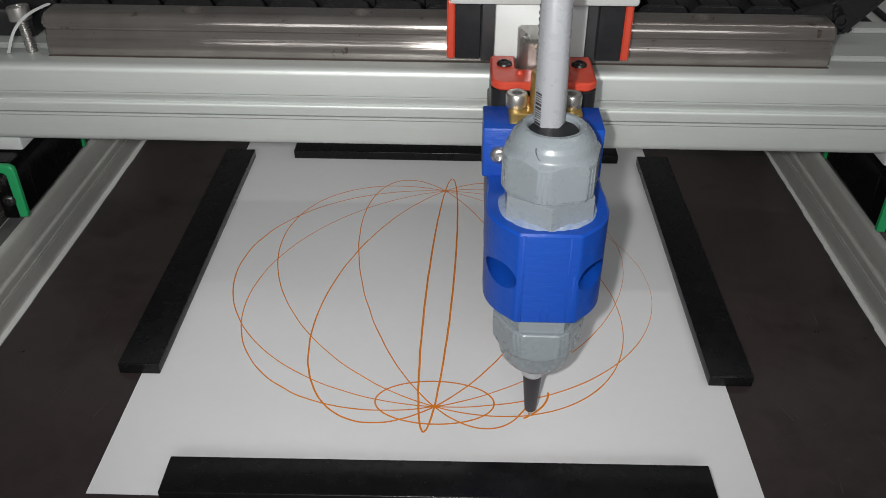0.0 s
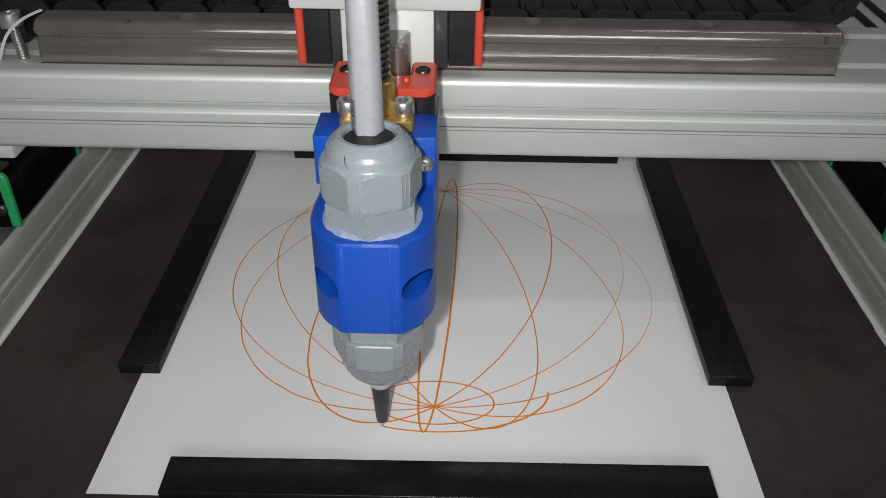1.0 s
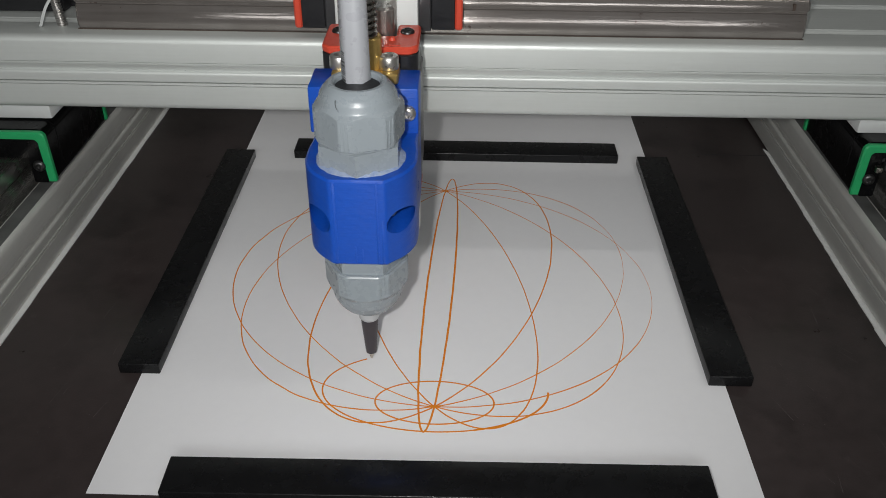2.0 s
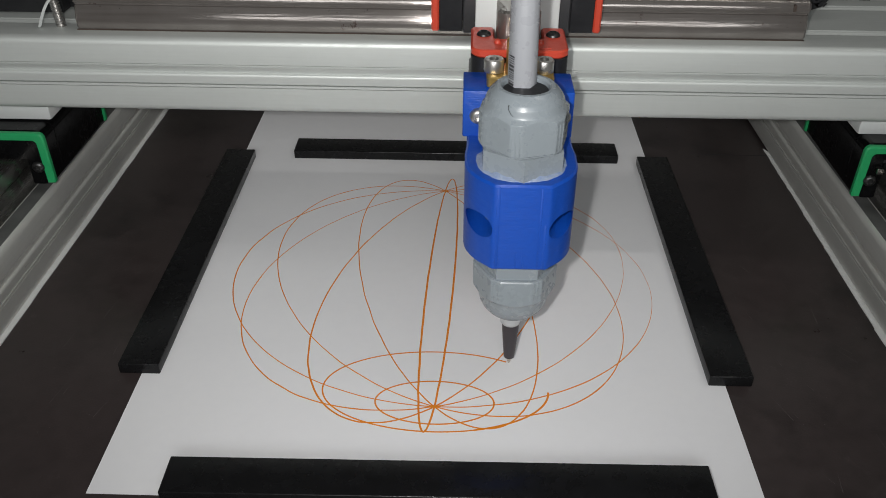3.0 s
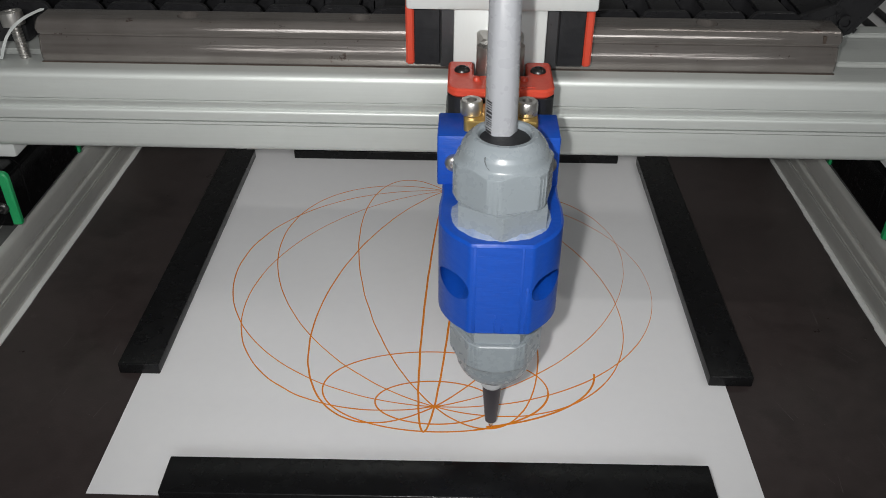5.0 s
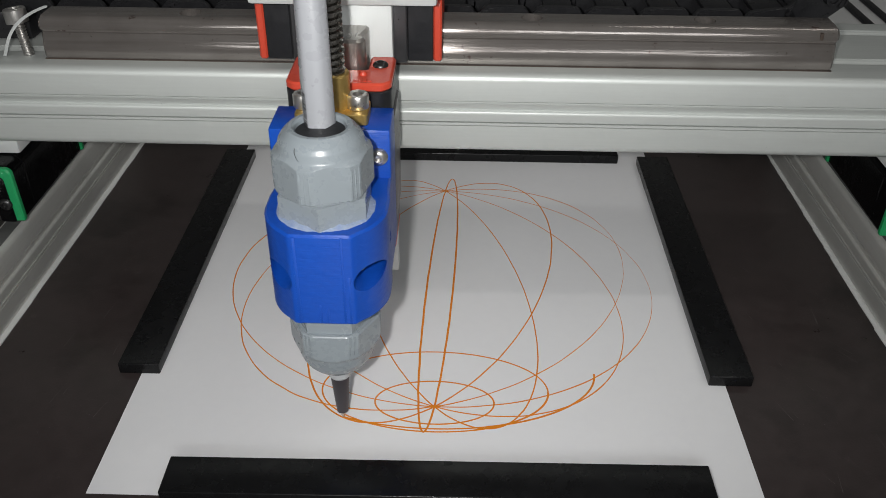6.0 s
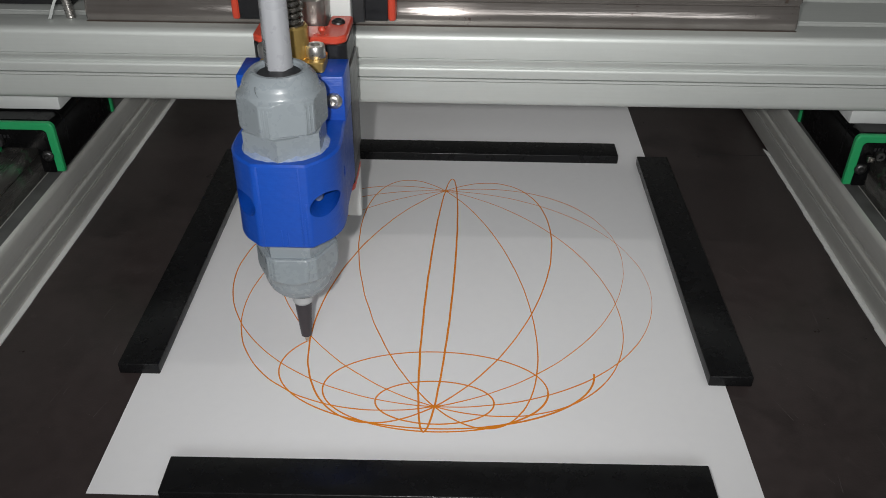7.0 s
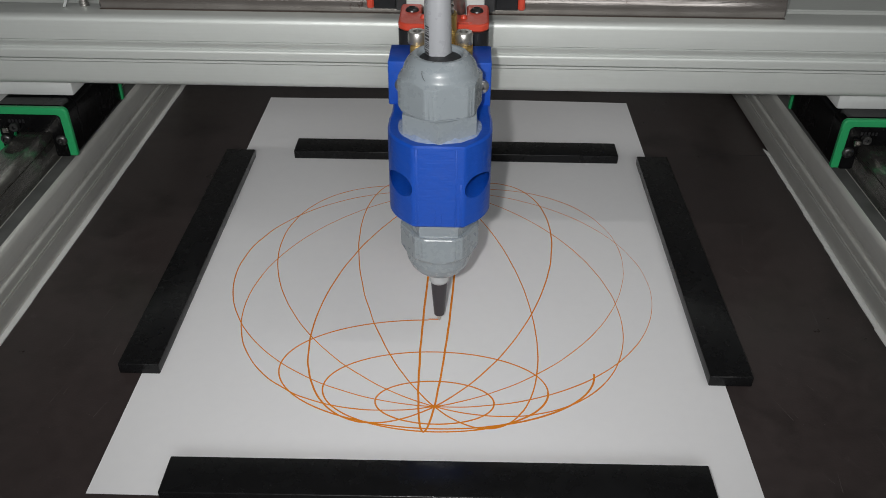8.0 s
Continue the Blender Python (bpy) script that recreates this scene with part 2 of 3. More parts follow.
def extrusion_outline(w, h, slots_w, slots_h, r=2.8):
    """Outline of a slotted extrusion, w by h about its middle, with slots at the given places on its long and short sides."""
    pts = []

    def corner(cx, cy, a0):
        for k in range(5):
            a = radians(a0 + 22.5 * k)
            pts.append((cx + r * math.cos(a), cy + r * math.sin(a)))
    corner(w / 2 - r, -h / 2 + r, -90)
    for s in slots_h:
        pts.extend((w / 2 - d, s - u) for u, d in reversed(slot_side()))
    corner(w / 2 - r, h / 2 - r, 0)
    for s in sorted(slots_w, reverse=True):
        pts.extend((s - u, h / 2 - d) for u, d in slot_side())
    corner(-w / 2 + r, h / 2 - r, 90)
    for s in sorted(slots_h, reverse=True):
        pts.extend((-w / 2 + d, s - u) for u, d in slot_side())
    corner(-w / 2 + r, -h / 2 + r, 180)
    for s in slots_w:
        pts.extend((s + u, -h / 2 + d) for u, d in slot_side())
    return pts


RAIL_HALF = [(7.5, 0.7), (7.5, 4.4), (7.1, 5.4), (6.6, 7.2), (6.3, 9.2), (5.7, 9.5), (5.7, 10.0), (7.2, 10.5), (7.5, 11.0), (7.45, 12.0), (7.0, 13.0), (6.3, 14.0), (5.4, 14.7), (4.6, 15.0)]
RAIL_OUTLINE = [(7.1, 0)] + RAIL_HALF + [(-u, v) for u, v in reversed(RAIL_HALF)] + [(-7.1, 0)]
BLOCK_OUTLINE = rounded([(17, 4.3), (17, 25.5), (14.5, 28), (-14.5, 28), (-17, 25.5), (-17, 4.3), (-8.6, 4.3), (-8.6, 16.2), (8.6, 16.2), (8.6, 4.3)], 0.7, 2)
CAP_OUTLINE = rounded([(16.4, 4.6), (16.4, 24.8), (13.8, 27.4), (-13.8, 27.4), (-16.4, 24.8), (-16.4, 4.6), (-8.3, 4.6), (-8.3, 16.0), (8.3, 16.0), (8.3, 4.6)], 1.2, 3)


HOOD_OUTLINE = rounded([(17.2, 4.6), (16.8, 25.8), (15.4, 27.2), (-15.4, 27.2), (-16.8, 25.8), (-17.2, 4.6), (-8.3, 4.6), (-8.3, 16.0), (8.3, 16.0), (8.3, 4.6)], 0.8, 2)
FACE_OUTLINE = rounded([(14.2, 4.6), (13.7, 23.2), (12.6, 24.3), (-12.6, 24.3), (-13.7, 23.2), (-14.2, 4.6), (-8.3, 4.6), (-8.3, 16.0), (8.3, 16.0), (8.3, 4.6)], 1.0, 3)


def hex_socket(r, h, socket, m, bm=None, button=False):
    """A socket screw's head with its hexagonal recess, standing on z = 0."""
    rows = [(r * 0.98, 0), (r, 0.3), (r, h - 0.5), (r * 0.9, h)] if not button else [(r, 0), (r * 0.97, h * 0.35), (r * 0.8, h * 0.75), (r * 0.55, h)]
    bm = lathe(rows + [(socket, h), (socket, h * 0.35), (0, h * 0.3)], 24, m, bm)
    return bm


def bearing_block(parent, m, seal_mat, hooded=False, screws=True):
    """A ball carriage along local x, its rail's base at local z = 0."""
    cap = HOOD_OUTLINE if hooded else CAP_OUTLINE
    body = part("carriage_body", prism(CAP_OUTLINE if hooded else BLOCK_OUTLINE, -19.5, 19.5, "x", bevel=0.5), OILY_BLACK if hooded else BLOCK_STEEL, parent, "dark ground steel carriage body")
    body.matrix_basis = Matrix.Translation(m.translation * MM) @ m.to_quaternion().to_matrix().to_4x4()
    for s in (-1, 1):
        a, b = sorted((s * 19.6, s * 28.2))
        part("end_cap", prism(CAP_OUTLINE, a, b, "x", bevel=0.3), OILY_BLACK if hooded else BLACK, body, "black plastic end cap")
        a, b = sorted((s * 28.2, s * 31.0))
        part("end_seal", prism(cap, a, b, "x", bevel=0.6), seal_mat, body, "coloured plastic end seal")
        if hooded:
            a, b = sorted((s * 31.0, s * 31.4))
            part("face_plate", prism(FACE_OUTLINE, a, b, "x", bevel=0.15), OILY_BLACK, body, "black face plate inside the coloured hood")
            marks = None
            for k in range(5):
                marks = box(min(s * 31.3, s * 31.55), max(s * 31.3, s * 31.55), -s * 2.0 + 1.5 * k, -s * 2.0 + 1.5 * k + 0.9, 20.6, 22.0, 0, marks)
            part("moulded_marking", marks, CHAIN_BLACK, body, "small raised unreadable marking")
            part("grease_nipple", hex_socket(2.0, 2.2, 0.8, at(s * 31.4, -6.4 * s, 19.0, 0, 90 * s, 0)), DARK_SCREW, body, "blackened grease nipple")
            part("fitting", box(min(s * 31.4, s * 34), max(s * 31.4, s * 34), 8.8, 11.4, 16.6, 19.0, 0.3), SCREW_STEEL, body)
        for y in (-12.0, 12.0) if screws else ():
            part("cap_screw", hex_socket(2.5, 1.3, 1.2, at(s * (31.4 if hooded else 31.0), y, 12.5, 0, 90 * s, 0), button=True), DARK_SCREW, body)
    return body


def rail_part(parent, mat, a, b, holes, m, name="linear_rail"):
    cut = None
    for x in holes:
        cut = lathe([(3.75, 9.7), (3.75, 16)], 24, at(x, 0, 0), cut)
        cut = lathe([(2.25, 2), (2.25, 9.8)], 16, at(x, 0, 0), cut)
    ob = part(name, prism(RAIL_OUTLINE, a, b, "x", bevel=0.9), mat, parent, "", 30, cut)
    ob.matrix_basis = Matrix.Translation(m.translation * MM) @ m.to_quaternion().to_matrix().to_4x4()
    return ob


# ---- the room ----
def room():
    def slab(name, *b):
        return tagged(part(name, box(*b, bevel=0), FLOOR if name == "floor" else WALL), "plain pale painted room surface", "room", kind="structure")
    slab("floor", -1150, 1150, -1800, 1250, -780, -760)
    slab("ceiling", -1150, 1150, -1800, 1250, 1350, 1370)
    slab("wall_north", -1150, 1150, 1250, 1270, -760, 1350)
    slab("wall_south", -1150, 1150, -1820, -1800, -760, 1350)
    slab("wall_east", 1150, 1170, -1800, 1250, -760, 1350)
    slab("wall_west", -1170, -1150, -1800, 1250, -760, 1350)
    bench = thing("workbench", "pale wooden workbench carrying the drawing machine", "workbench")
    part("bench_top", box(-480, 520, -420, 700, -42, -12, 2), TABLE, bench)
    for x in (-440, 480):
        for y in (-380, 660):
            part("leg", box(x - 25, x + 25, y - 25, y + 25, -760, -42, 2), TABLE, bench)


    for x, w in ((312.5, 6.5), (331.0, 6.0)):
        st = part("strap", box(x, x + w, 240, 640, -12, -9.5, 0.6), BLACK)
        tagged(st, "black plastic strip lying on the pale bench", "strip", "strips on the bench")


room()
L_IN, R_IN = -163.1, 171.6   # inner faces of the two side extrusions
L_YAW, R_YAW, TOP = -0.62, 0.85, 29.3   # their slight toe-in, and their height


def base():
    board = thing("base_board", "dark brown film-faced plywood base board, scratched", "board", kind="structure")
    part("panel", box(-215, 230, -230, 420, -12, 0, 0.5), BOARD, board)
    part("seam", prism([(124, 85.9), (164, 86.0), (169.5, 86.2), (169.5, 85.6), (148, 85.6)], -0.05, 0.03, "z"), INK_BLACK, board, "dark joint in the board")
    rnd = random.Random(5)
    bm = bmesh.new()
    for k in range(70):
        side = rnd.choice((-1, 1))
        x, y = side * rnd.uniform(118, 160) + 4, rnd.uniform(-150, 120)
        a, n, w = rnd.gauss(1.42 if side < 0 else 1.75, 0.3), rnd.uniform(1.5, 13), rnd.uniform(0.05, 0.13)
        d, c = Vector((math.cos(a), math.sin(a), 0)), rnd.uniform(-0.06, 0.06)
        pts = [Vector((x, y, 0.02)) + d * n * s + Vector((-d.y, d.x, 0)) * n * c * s * s for s in (0, 0.33, 0.66, 1)]
        side_v = Vector((-d.y, d.x, 0)) * w
        vs = [(bm.verts.new(p - side_v * (1 - 0.8 * i / 3)), bm.verts.new(p + side_v * (1 - 0.8 * i / 3))) for i, p in enumerate(pts)]
        for (p0, p1), (q0, q1) in zip(vs, vs[1:]):
            bm.faces.new((p0, q0, q1, p1))
    for k in range(160):
        side = rnd.choice((-1, 1))
        x, y, r = side * rnd.uniform(114, 166) + 4, rnd.uniform(-150, 130), rnd.uniform(0.08, 0.35)
        bm.faces.new([bm.verts.new((x + r * rnd.uniform(0.5, 1) * math.cos(j), y + r * rnd.uniform(0.5, 1) * math.sin(j), 0.02)) for j in (0, 1.25, 2.5, 3.75, 5)])
    sc = part("scratches", bm, SCRATCH, board, "pale scratches and specks")
    sc["kind"] = "stuff"
    for x, s, y1 in ((L_IN, 1, 410), (R_IN, -1, 86)):
        pts = [(x - s * 2.4, -225)]
        y = -225.0
        while y < y1:
            wide = 0.5 + 0.007 * (86 - y) if s < 0 else 1.3   # the raw edge widens towards the front
            pts.append((x + s * (wide + rnd.uniform(-0.2, 0.2)), y))
            y += rnd.uniform(5, 16)
            if s < 0 and rnd.random() < 0.6:   # a chipped step
                pts.append((x + s * (wide + 0.22), y - 0.6))
        pts.append((x - s * 2.4, y1))
        e = part("board_edge", prism([(u - x, v) for u, v in pts], 0.02, 0.5, "z"), EDGE_WHITE, board, "pale raw strip along the board")
        e.matrix_basis = pose(x * MM, 0, 0, 0, 0, L_YAW if s > 0 else R_YAW)


base()


def side_frames():
    outline = extrusion_outline(30, TOP, [0], [0])
    for x, d, yaw, lab in ((L_IN, -15, L_YAW, "aluminium side extrusion with a greasy steel rail"), (R_IN, 15, R_YAW, "aluminium side extrusion with a steel rail on top")):
        f = thing("side_frame", lab, "machine frame", "side frames of the machine")
        f.matrix_basis = pose(x * MM, 0, 0, 0, 0, yaw)
        part("extrusion", prism([(d + u, TOP / 2 + v) for u, v in outline], -225, 410, "y"), ALU_Y, f)
        for u0, u1 in ((d - 13.2, d - 7.6), (d + 7.6, d + 13.2)):
            part("grease_film", box(u0, u1, -224, 409, TOP - 0.2, TOP + 0.05, 0), GREASE, f, "dark greasy film beside the rail")
        rail_part(f, RAIL_Y, -205, 400, [-187 + 60 * k for k in range(10)], at(d, 0, TOP, 0, 0, 90))


side_frames()


# ---- paper, its four weights ----
def paper():
    sheet = thing("paper_sheet", "white office paper with an orange drawn globe", "paper")
    bm = bmesh.new()
    nx, ny = 30, 44

    def height(x, y):
        far = max(0.0, (y - 118) / 30.5)
        return 0.04 + 0.9 * far * far * (0.5 + 0.5 * math.cos((x - 20) / 105 * 2.6))
    for z in (0.0, 0.1):
        g = [[bm.verts.new((-105 + 210 * i / nx, -148.5 + 297 * j / ny, z + height(-105 + 210 * i / nx, -148.5 + 297 * j / ny))) for i in range(nx + 1)] for j in range(ny + 1)]
        for j in range(ny):
            for i in range(nx):
                bm.faces.new((g[j][i], g[j][i + 1], g[j + 1][i + 1], g[j + 1][i]))
    part("sheet", bm, PAPER, sheet)
    return sheet


SHEET = paper()

# The globe: its middle, radius, and pole's tilt; drawn in parallel projection.
GX, GY, GR = 1.356, -32.53, 86.55
POLE, EAST, NORTH = Vector((0, -0.85998, 0.51033)), Vector((1, 0, 0)), Vector((0, 0.51033, 0.85998))
LON0, LATS = 0.4508, (0.2421, 0.4801, 0.7237)


def on_globe(lat, lon):
    """Place on the paper of the point at that angle from the pole."""
    v = POLE * math.cos(lat) + (EAST * math.cos(lon) + NORTH * math.sin(lon)) * math.sin(lat)
    return Vector((GX + GR * v.x, GY + GR * v.y, 0))


def ribbon(points, widths, z0, z1, bm=None, closed=False):
    """A low flat stroke of ink along points."""
    bm = bm or bmesh.new()
    rows = []
    n = len(points)
    for i, p in enumerate(points):
        a = points[i - 1] if (i or closed) else p
        b = points[(i + 1) % n] if (i < n - 1 or closed) else p
        d = (b - a).normalized()
        s = Vector((-d.y, d.x, 0)) * widths[i] * 0.5
        rows.append([bm.verts.new((q.x, q.y, z)) for q, z in ((p - s, z0), (p - s, z1), (p + s, z1), (p + s, z0))])
    pairs = list(zip(rows, rows[1:])) + ([(rows[-1], rows[0])] if closed else [])
    for a, b in pairs:
        for k in range(3):
            bm.faces.new((a[k], b[k], b[k + 1], a[k + 1]))
    return bm


def drawing():
    rnd = random.Random(11)
    for k in range(6):
        lon = LON0 + k * math.pi / 6
        bold = (0.44, 0.58, 0.74, 0.5, 0.46, 0.46)[k]
        pts, wid = [], []
        ph = rnd.uniform(0, 6)
        for i in range(240):
            a = 2 * math.pi * i / 240
            p = on_globe(a, lon)
            w = bold + 0.07 * math.sin(2 * a + ph) + 0.08 * noise.noise(Vector((a * 7, k, 0)))
            w *= 1.0 - 0.22 * min(1.0, max(0.0, (p.y + 10) / 45))
            if p.x > 62:
                w = max(0.1, w - 0.012 * (p.x - 62) - 0.25 * max(0, noise.noise(Vector((a * 40, k, 5)))))
            pts.append(p + Vector((noise.noise(Vector((a * 9, k, 3))), noise.noise(Vector((a * 9, k, 7))), 0)) * 0.18)
            wid.append(w)
        part("meridian_line", ribbon(pts, wid, 0.1, 0.17 + 0.002 * k, closed=True), INK, SHEET)
    pts = [on_globe(LATS[0], 2 * math.pi * i / 160) for i in range(160)]
    part("parallel_line", ribbon(pts, [0.58] * 160, 0.1, 0.185, closed=True), INK, SHEET)


drawing()


def weights():
    for x0, x1, y0, y1, turn in ((-113.0, -98.2, -93.9, 73.4, 0.0), (98.8, 114.3, -93.3, 73.4, 0.0), (-78.0, 89.4, 72.9, 87.4, 0.12), (-81.2, 89.0, -150.3, -135.6, 0.6)):
        cx, cy = (x0 + x1) / 2, (y0 + y1) / 2
        ob = part("weight_bar", box(x0 - cx, x1 - cx, y0 - cy, y1 - cy, 0, 4.6, 0.5, seg=3), BAR)
        ob.matrix_basis = pose(cx * MM, cy * MM, 0.00014, 0, 0, turn)
        tagged(ob, "flat black lacquered steel bar weighing down the paper", "weight bar", "bars holding the paper")


weights()


# ---- the gantry, which slides along the side rails; its middle is the pen's line ----
B0, B1 = 69.0, 129.0        # front and back of the beam
BZ0, BZ1 = 66.5, 96.5       # underside and top
RY = 84.2                   # middle of the rail


def gantry():
    g = thing("gantry", "aluminium gantry beam with a worn steel rail on top", "gantry")
    cy, cz = (B0 + B1) / 2, (BZ0 + BZ1) / 2
    part("beam", prism([(cy + u, cz + v) for u, v in extrusion_outline(60, 30, [-15, 15], [0])], -235, 245, "x"), ALU_X, g, "slotted anodised aluminium beam")
    rail_part(g, RAIL_X, -139.6, 137.5, [-87.4 + 60 * k for k in range(4)], at(0, RY, BZ1))
    # narrow dark brown strip where the rail's front foot meets the beam
    part("rail_seam", box(-139.4, 137.3, RY - 7.8, RY - 7.0, BZ1 - 0.1, BZ1 + 0.3, 0), DARK_BROWN, g, "dark brown line along the rail's foot")
    part("rust_notch", box(130.6, 131.8, RY - 7.7, RY - 6.2, BZ1 + 11.0, BZ1 + 13.6, 0.3), DARK_BROWN, g, "dark brown notch near the rail's end")
    for x, s in ((L_IN - 15, -1), (R_IN + 15, 1)):
        a, b = sorted((x - s * 18.4, x + s * 50))
        part("riser_plate", box(a, b, 78, 128, 57.3, BZ0, 1.0), PLATE, g, "milled aluminium riser plate")
        bearing_block(g, at(x - s * 2.0, 97.5, TOP + (1.2 if s > 0 else 0.2), 0, 0, 90), GREEN, True)
    # loose screw standing in the end of the slot, with a tie round it
    tilt = at(-146.8, 80.6, 92.0, -5, -7, 0)
    bm = lathe([(1.7, 0), (1.7, 16.0)], 16, tilt)
    for k in range(16):
        bm = lathe([(1.6, k), (1.95, k + 0.35), (1.6, k + 0.7)], 16, tilt, bm, closed=False)
    scr = part("long_screw", bm, STAINLESS, g, "steel socket screw standing upright")
    part("screw_head", hex_socket(3.9, 5.0, 2.0, tilt @ at(0, 0, 16.0)), STAINLESS, scr)
    p0, p1, p2, p3 = Vector((-154.5, 78, 96.8)), Vector((-149.5, 74, 104)), Vector((-149.5, 76, 110)), Vector((-139.0, 85, 112.4))
    bm = bmesh.new()
    rows = []
    for i in range(21):
        u = i / 20
        p = p0 * (1 - u) ** 3 + p1 * 3 * u * (1 - u) ** 2 + p2 * 3 * u * u * (1 - u) + p3 * u ** 3
        rows.append([bm.verts.new(p + Vector(o)) for o in ((-0.6, -0.3, 0), (0.6, -0.3, 0), (0.6, 0.4, 0.4), (-0.6, 0.4, 0.4))])
    for a, b in zip(rows, rows[1:]):
        for k in range(4):
            bm.faces.new((a[k], a[(k + 1) % 4], b[(k + 1) % 4], b[k]))
    bm.faces.new(rows[0]), bm.faces.new(rows[-1])
    part("cable_tie", bm, TIE, g, "pale nylon cable tie")
    return g


GANTRY = gantry()


# ---- the carriage on the beam, with the upright bar and its rail ----
def carriage():
    c = thing("cross_carriage", "red-capped ball carriage with an upright aluminium bar", "carriage")
    bearing_block(c, at(0, RY, BZ1), RED, screws=False)
    part("top_plate", box(-29.9, 29.9, 54, 108, 124.6, 132, 1.2), PLATE, c, "milled aluminium top plate")
    part("upright_bar", box(-15, 15, 62, 67, 18, 124.5, 0.5), PLATE, c, "upright aluminium bar")
    rail_part(c, RAIL_Z, 19, 116, [34, 94], at(0, 62, 0) @ Matrix.Rotation(radians(90), 4, "X") @ Matrix.Rotation(radians(90), 4, "Z"), "upright_rail")
    bm = lathe([(2.9, 92), (2.9, 150)], 20, at(0, 27, 0))
    own = bmesh.new()
    turns, n = 29, 18
    rows = []
    for i in range(turns * n + 1):
        a = 2 * math.pi * i / n
        z = 92 + 2.0 * i / n
        rows.append([own.verts.new((r * math.cos(a), 27 + r * math.sin(a), z + dz)) for r, dz in ((2.85, 0), (3.9, 0.35), (3.9, 0.95), (2.85, 1.3))])
    for a, b in zip(rows, rows[1:]):
        for k in range(3):
            own.faces.new((a[k], b[k], b[k + 1], a[k + 1]))
    part("lead_screw", join(bm, own), SCREW_STEEL, c, "threaded steel lead screw")
    return c


CARRIAGE = carriage()


def gland_nut(profile, top, turn):
    """A blunt-cornered six-sided nut whose end is turned to a dome: profile rows of (radius, z), top the height of the flat end."""
    profile = sorted(profile, key=lambda q: q[1])
    dome_up = profile[-1][0] < profile[0][0]
    z0, z1 = (top, profile[-1][1]) if dome_up else (profile[0][1], top)
    n, m = 144, 56
    own = bmesh.new()
    rings = []

    def turned(z):
        if z <= profile[0][1]:
            return profile[0][0]
        for (ra, za), (rb, zb) in zip(profile, profile[1:]):
            if z <= zb:
                return ra + (rb - ra) * (z - za) / (zb - za)
        return profile[-1][0]
    for k in range(m + 1):
        z = z0 + (z1 - z0) * k / m
        ring = []
        for i in range(n):
            a = 360 * i / n
            d = radians((a - turn + 30) % 60 - 30)   # from the nearest corner
            r = min(13.0 / math.cos(radians(30) - abs(d)), 13.96 / math.cos(d), turned(z))
            if abs(z - top) < 0.4:
                r -= 0.3
            ring.append(own.verts.new((r * math.cos(radians(a)), r * math.sin(radians(a)), z)))
        rings.append(ring)
    for a, b in zip(rings, rings[1:]):
        for i in range(n):
            own.faces.new((a[i], a[(i + 1) % n], b[(i + 1) % n], b[i]))
    own.faces.new(rings[0] if dome_up else rings[-1])
    return own


def grip_ribs(parent, turn, z0, z1, r):
    """Fine moulded ribs on the six blunted corners of a gland nut."""
    bm = bmesh.new()
    for k in range(6):
        a = radians(turn + 60 * k)
        out = Vector((math.cos(a), math.sin(a), 0))
        along = Vector((-out.y, out.x, 0))
        for u in (-1.35, 0.0, 1.35):
            c = out * (r - 1.34) + along * u
            lathe([(0.15, z0), (0.42, z0 + 0.6), (0.42, z1 - 0.3), (0.2, z1)], 8, at(c.x, c.y, 0), bm)
    part("grip_ribs", bm, GREY, parent)


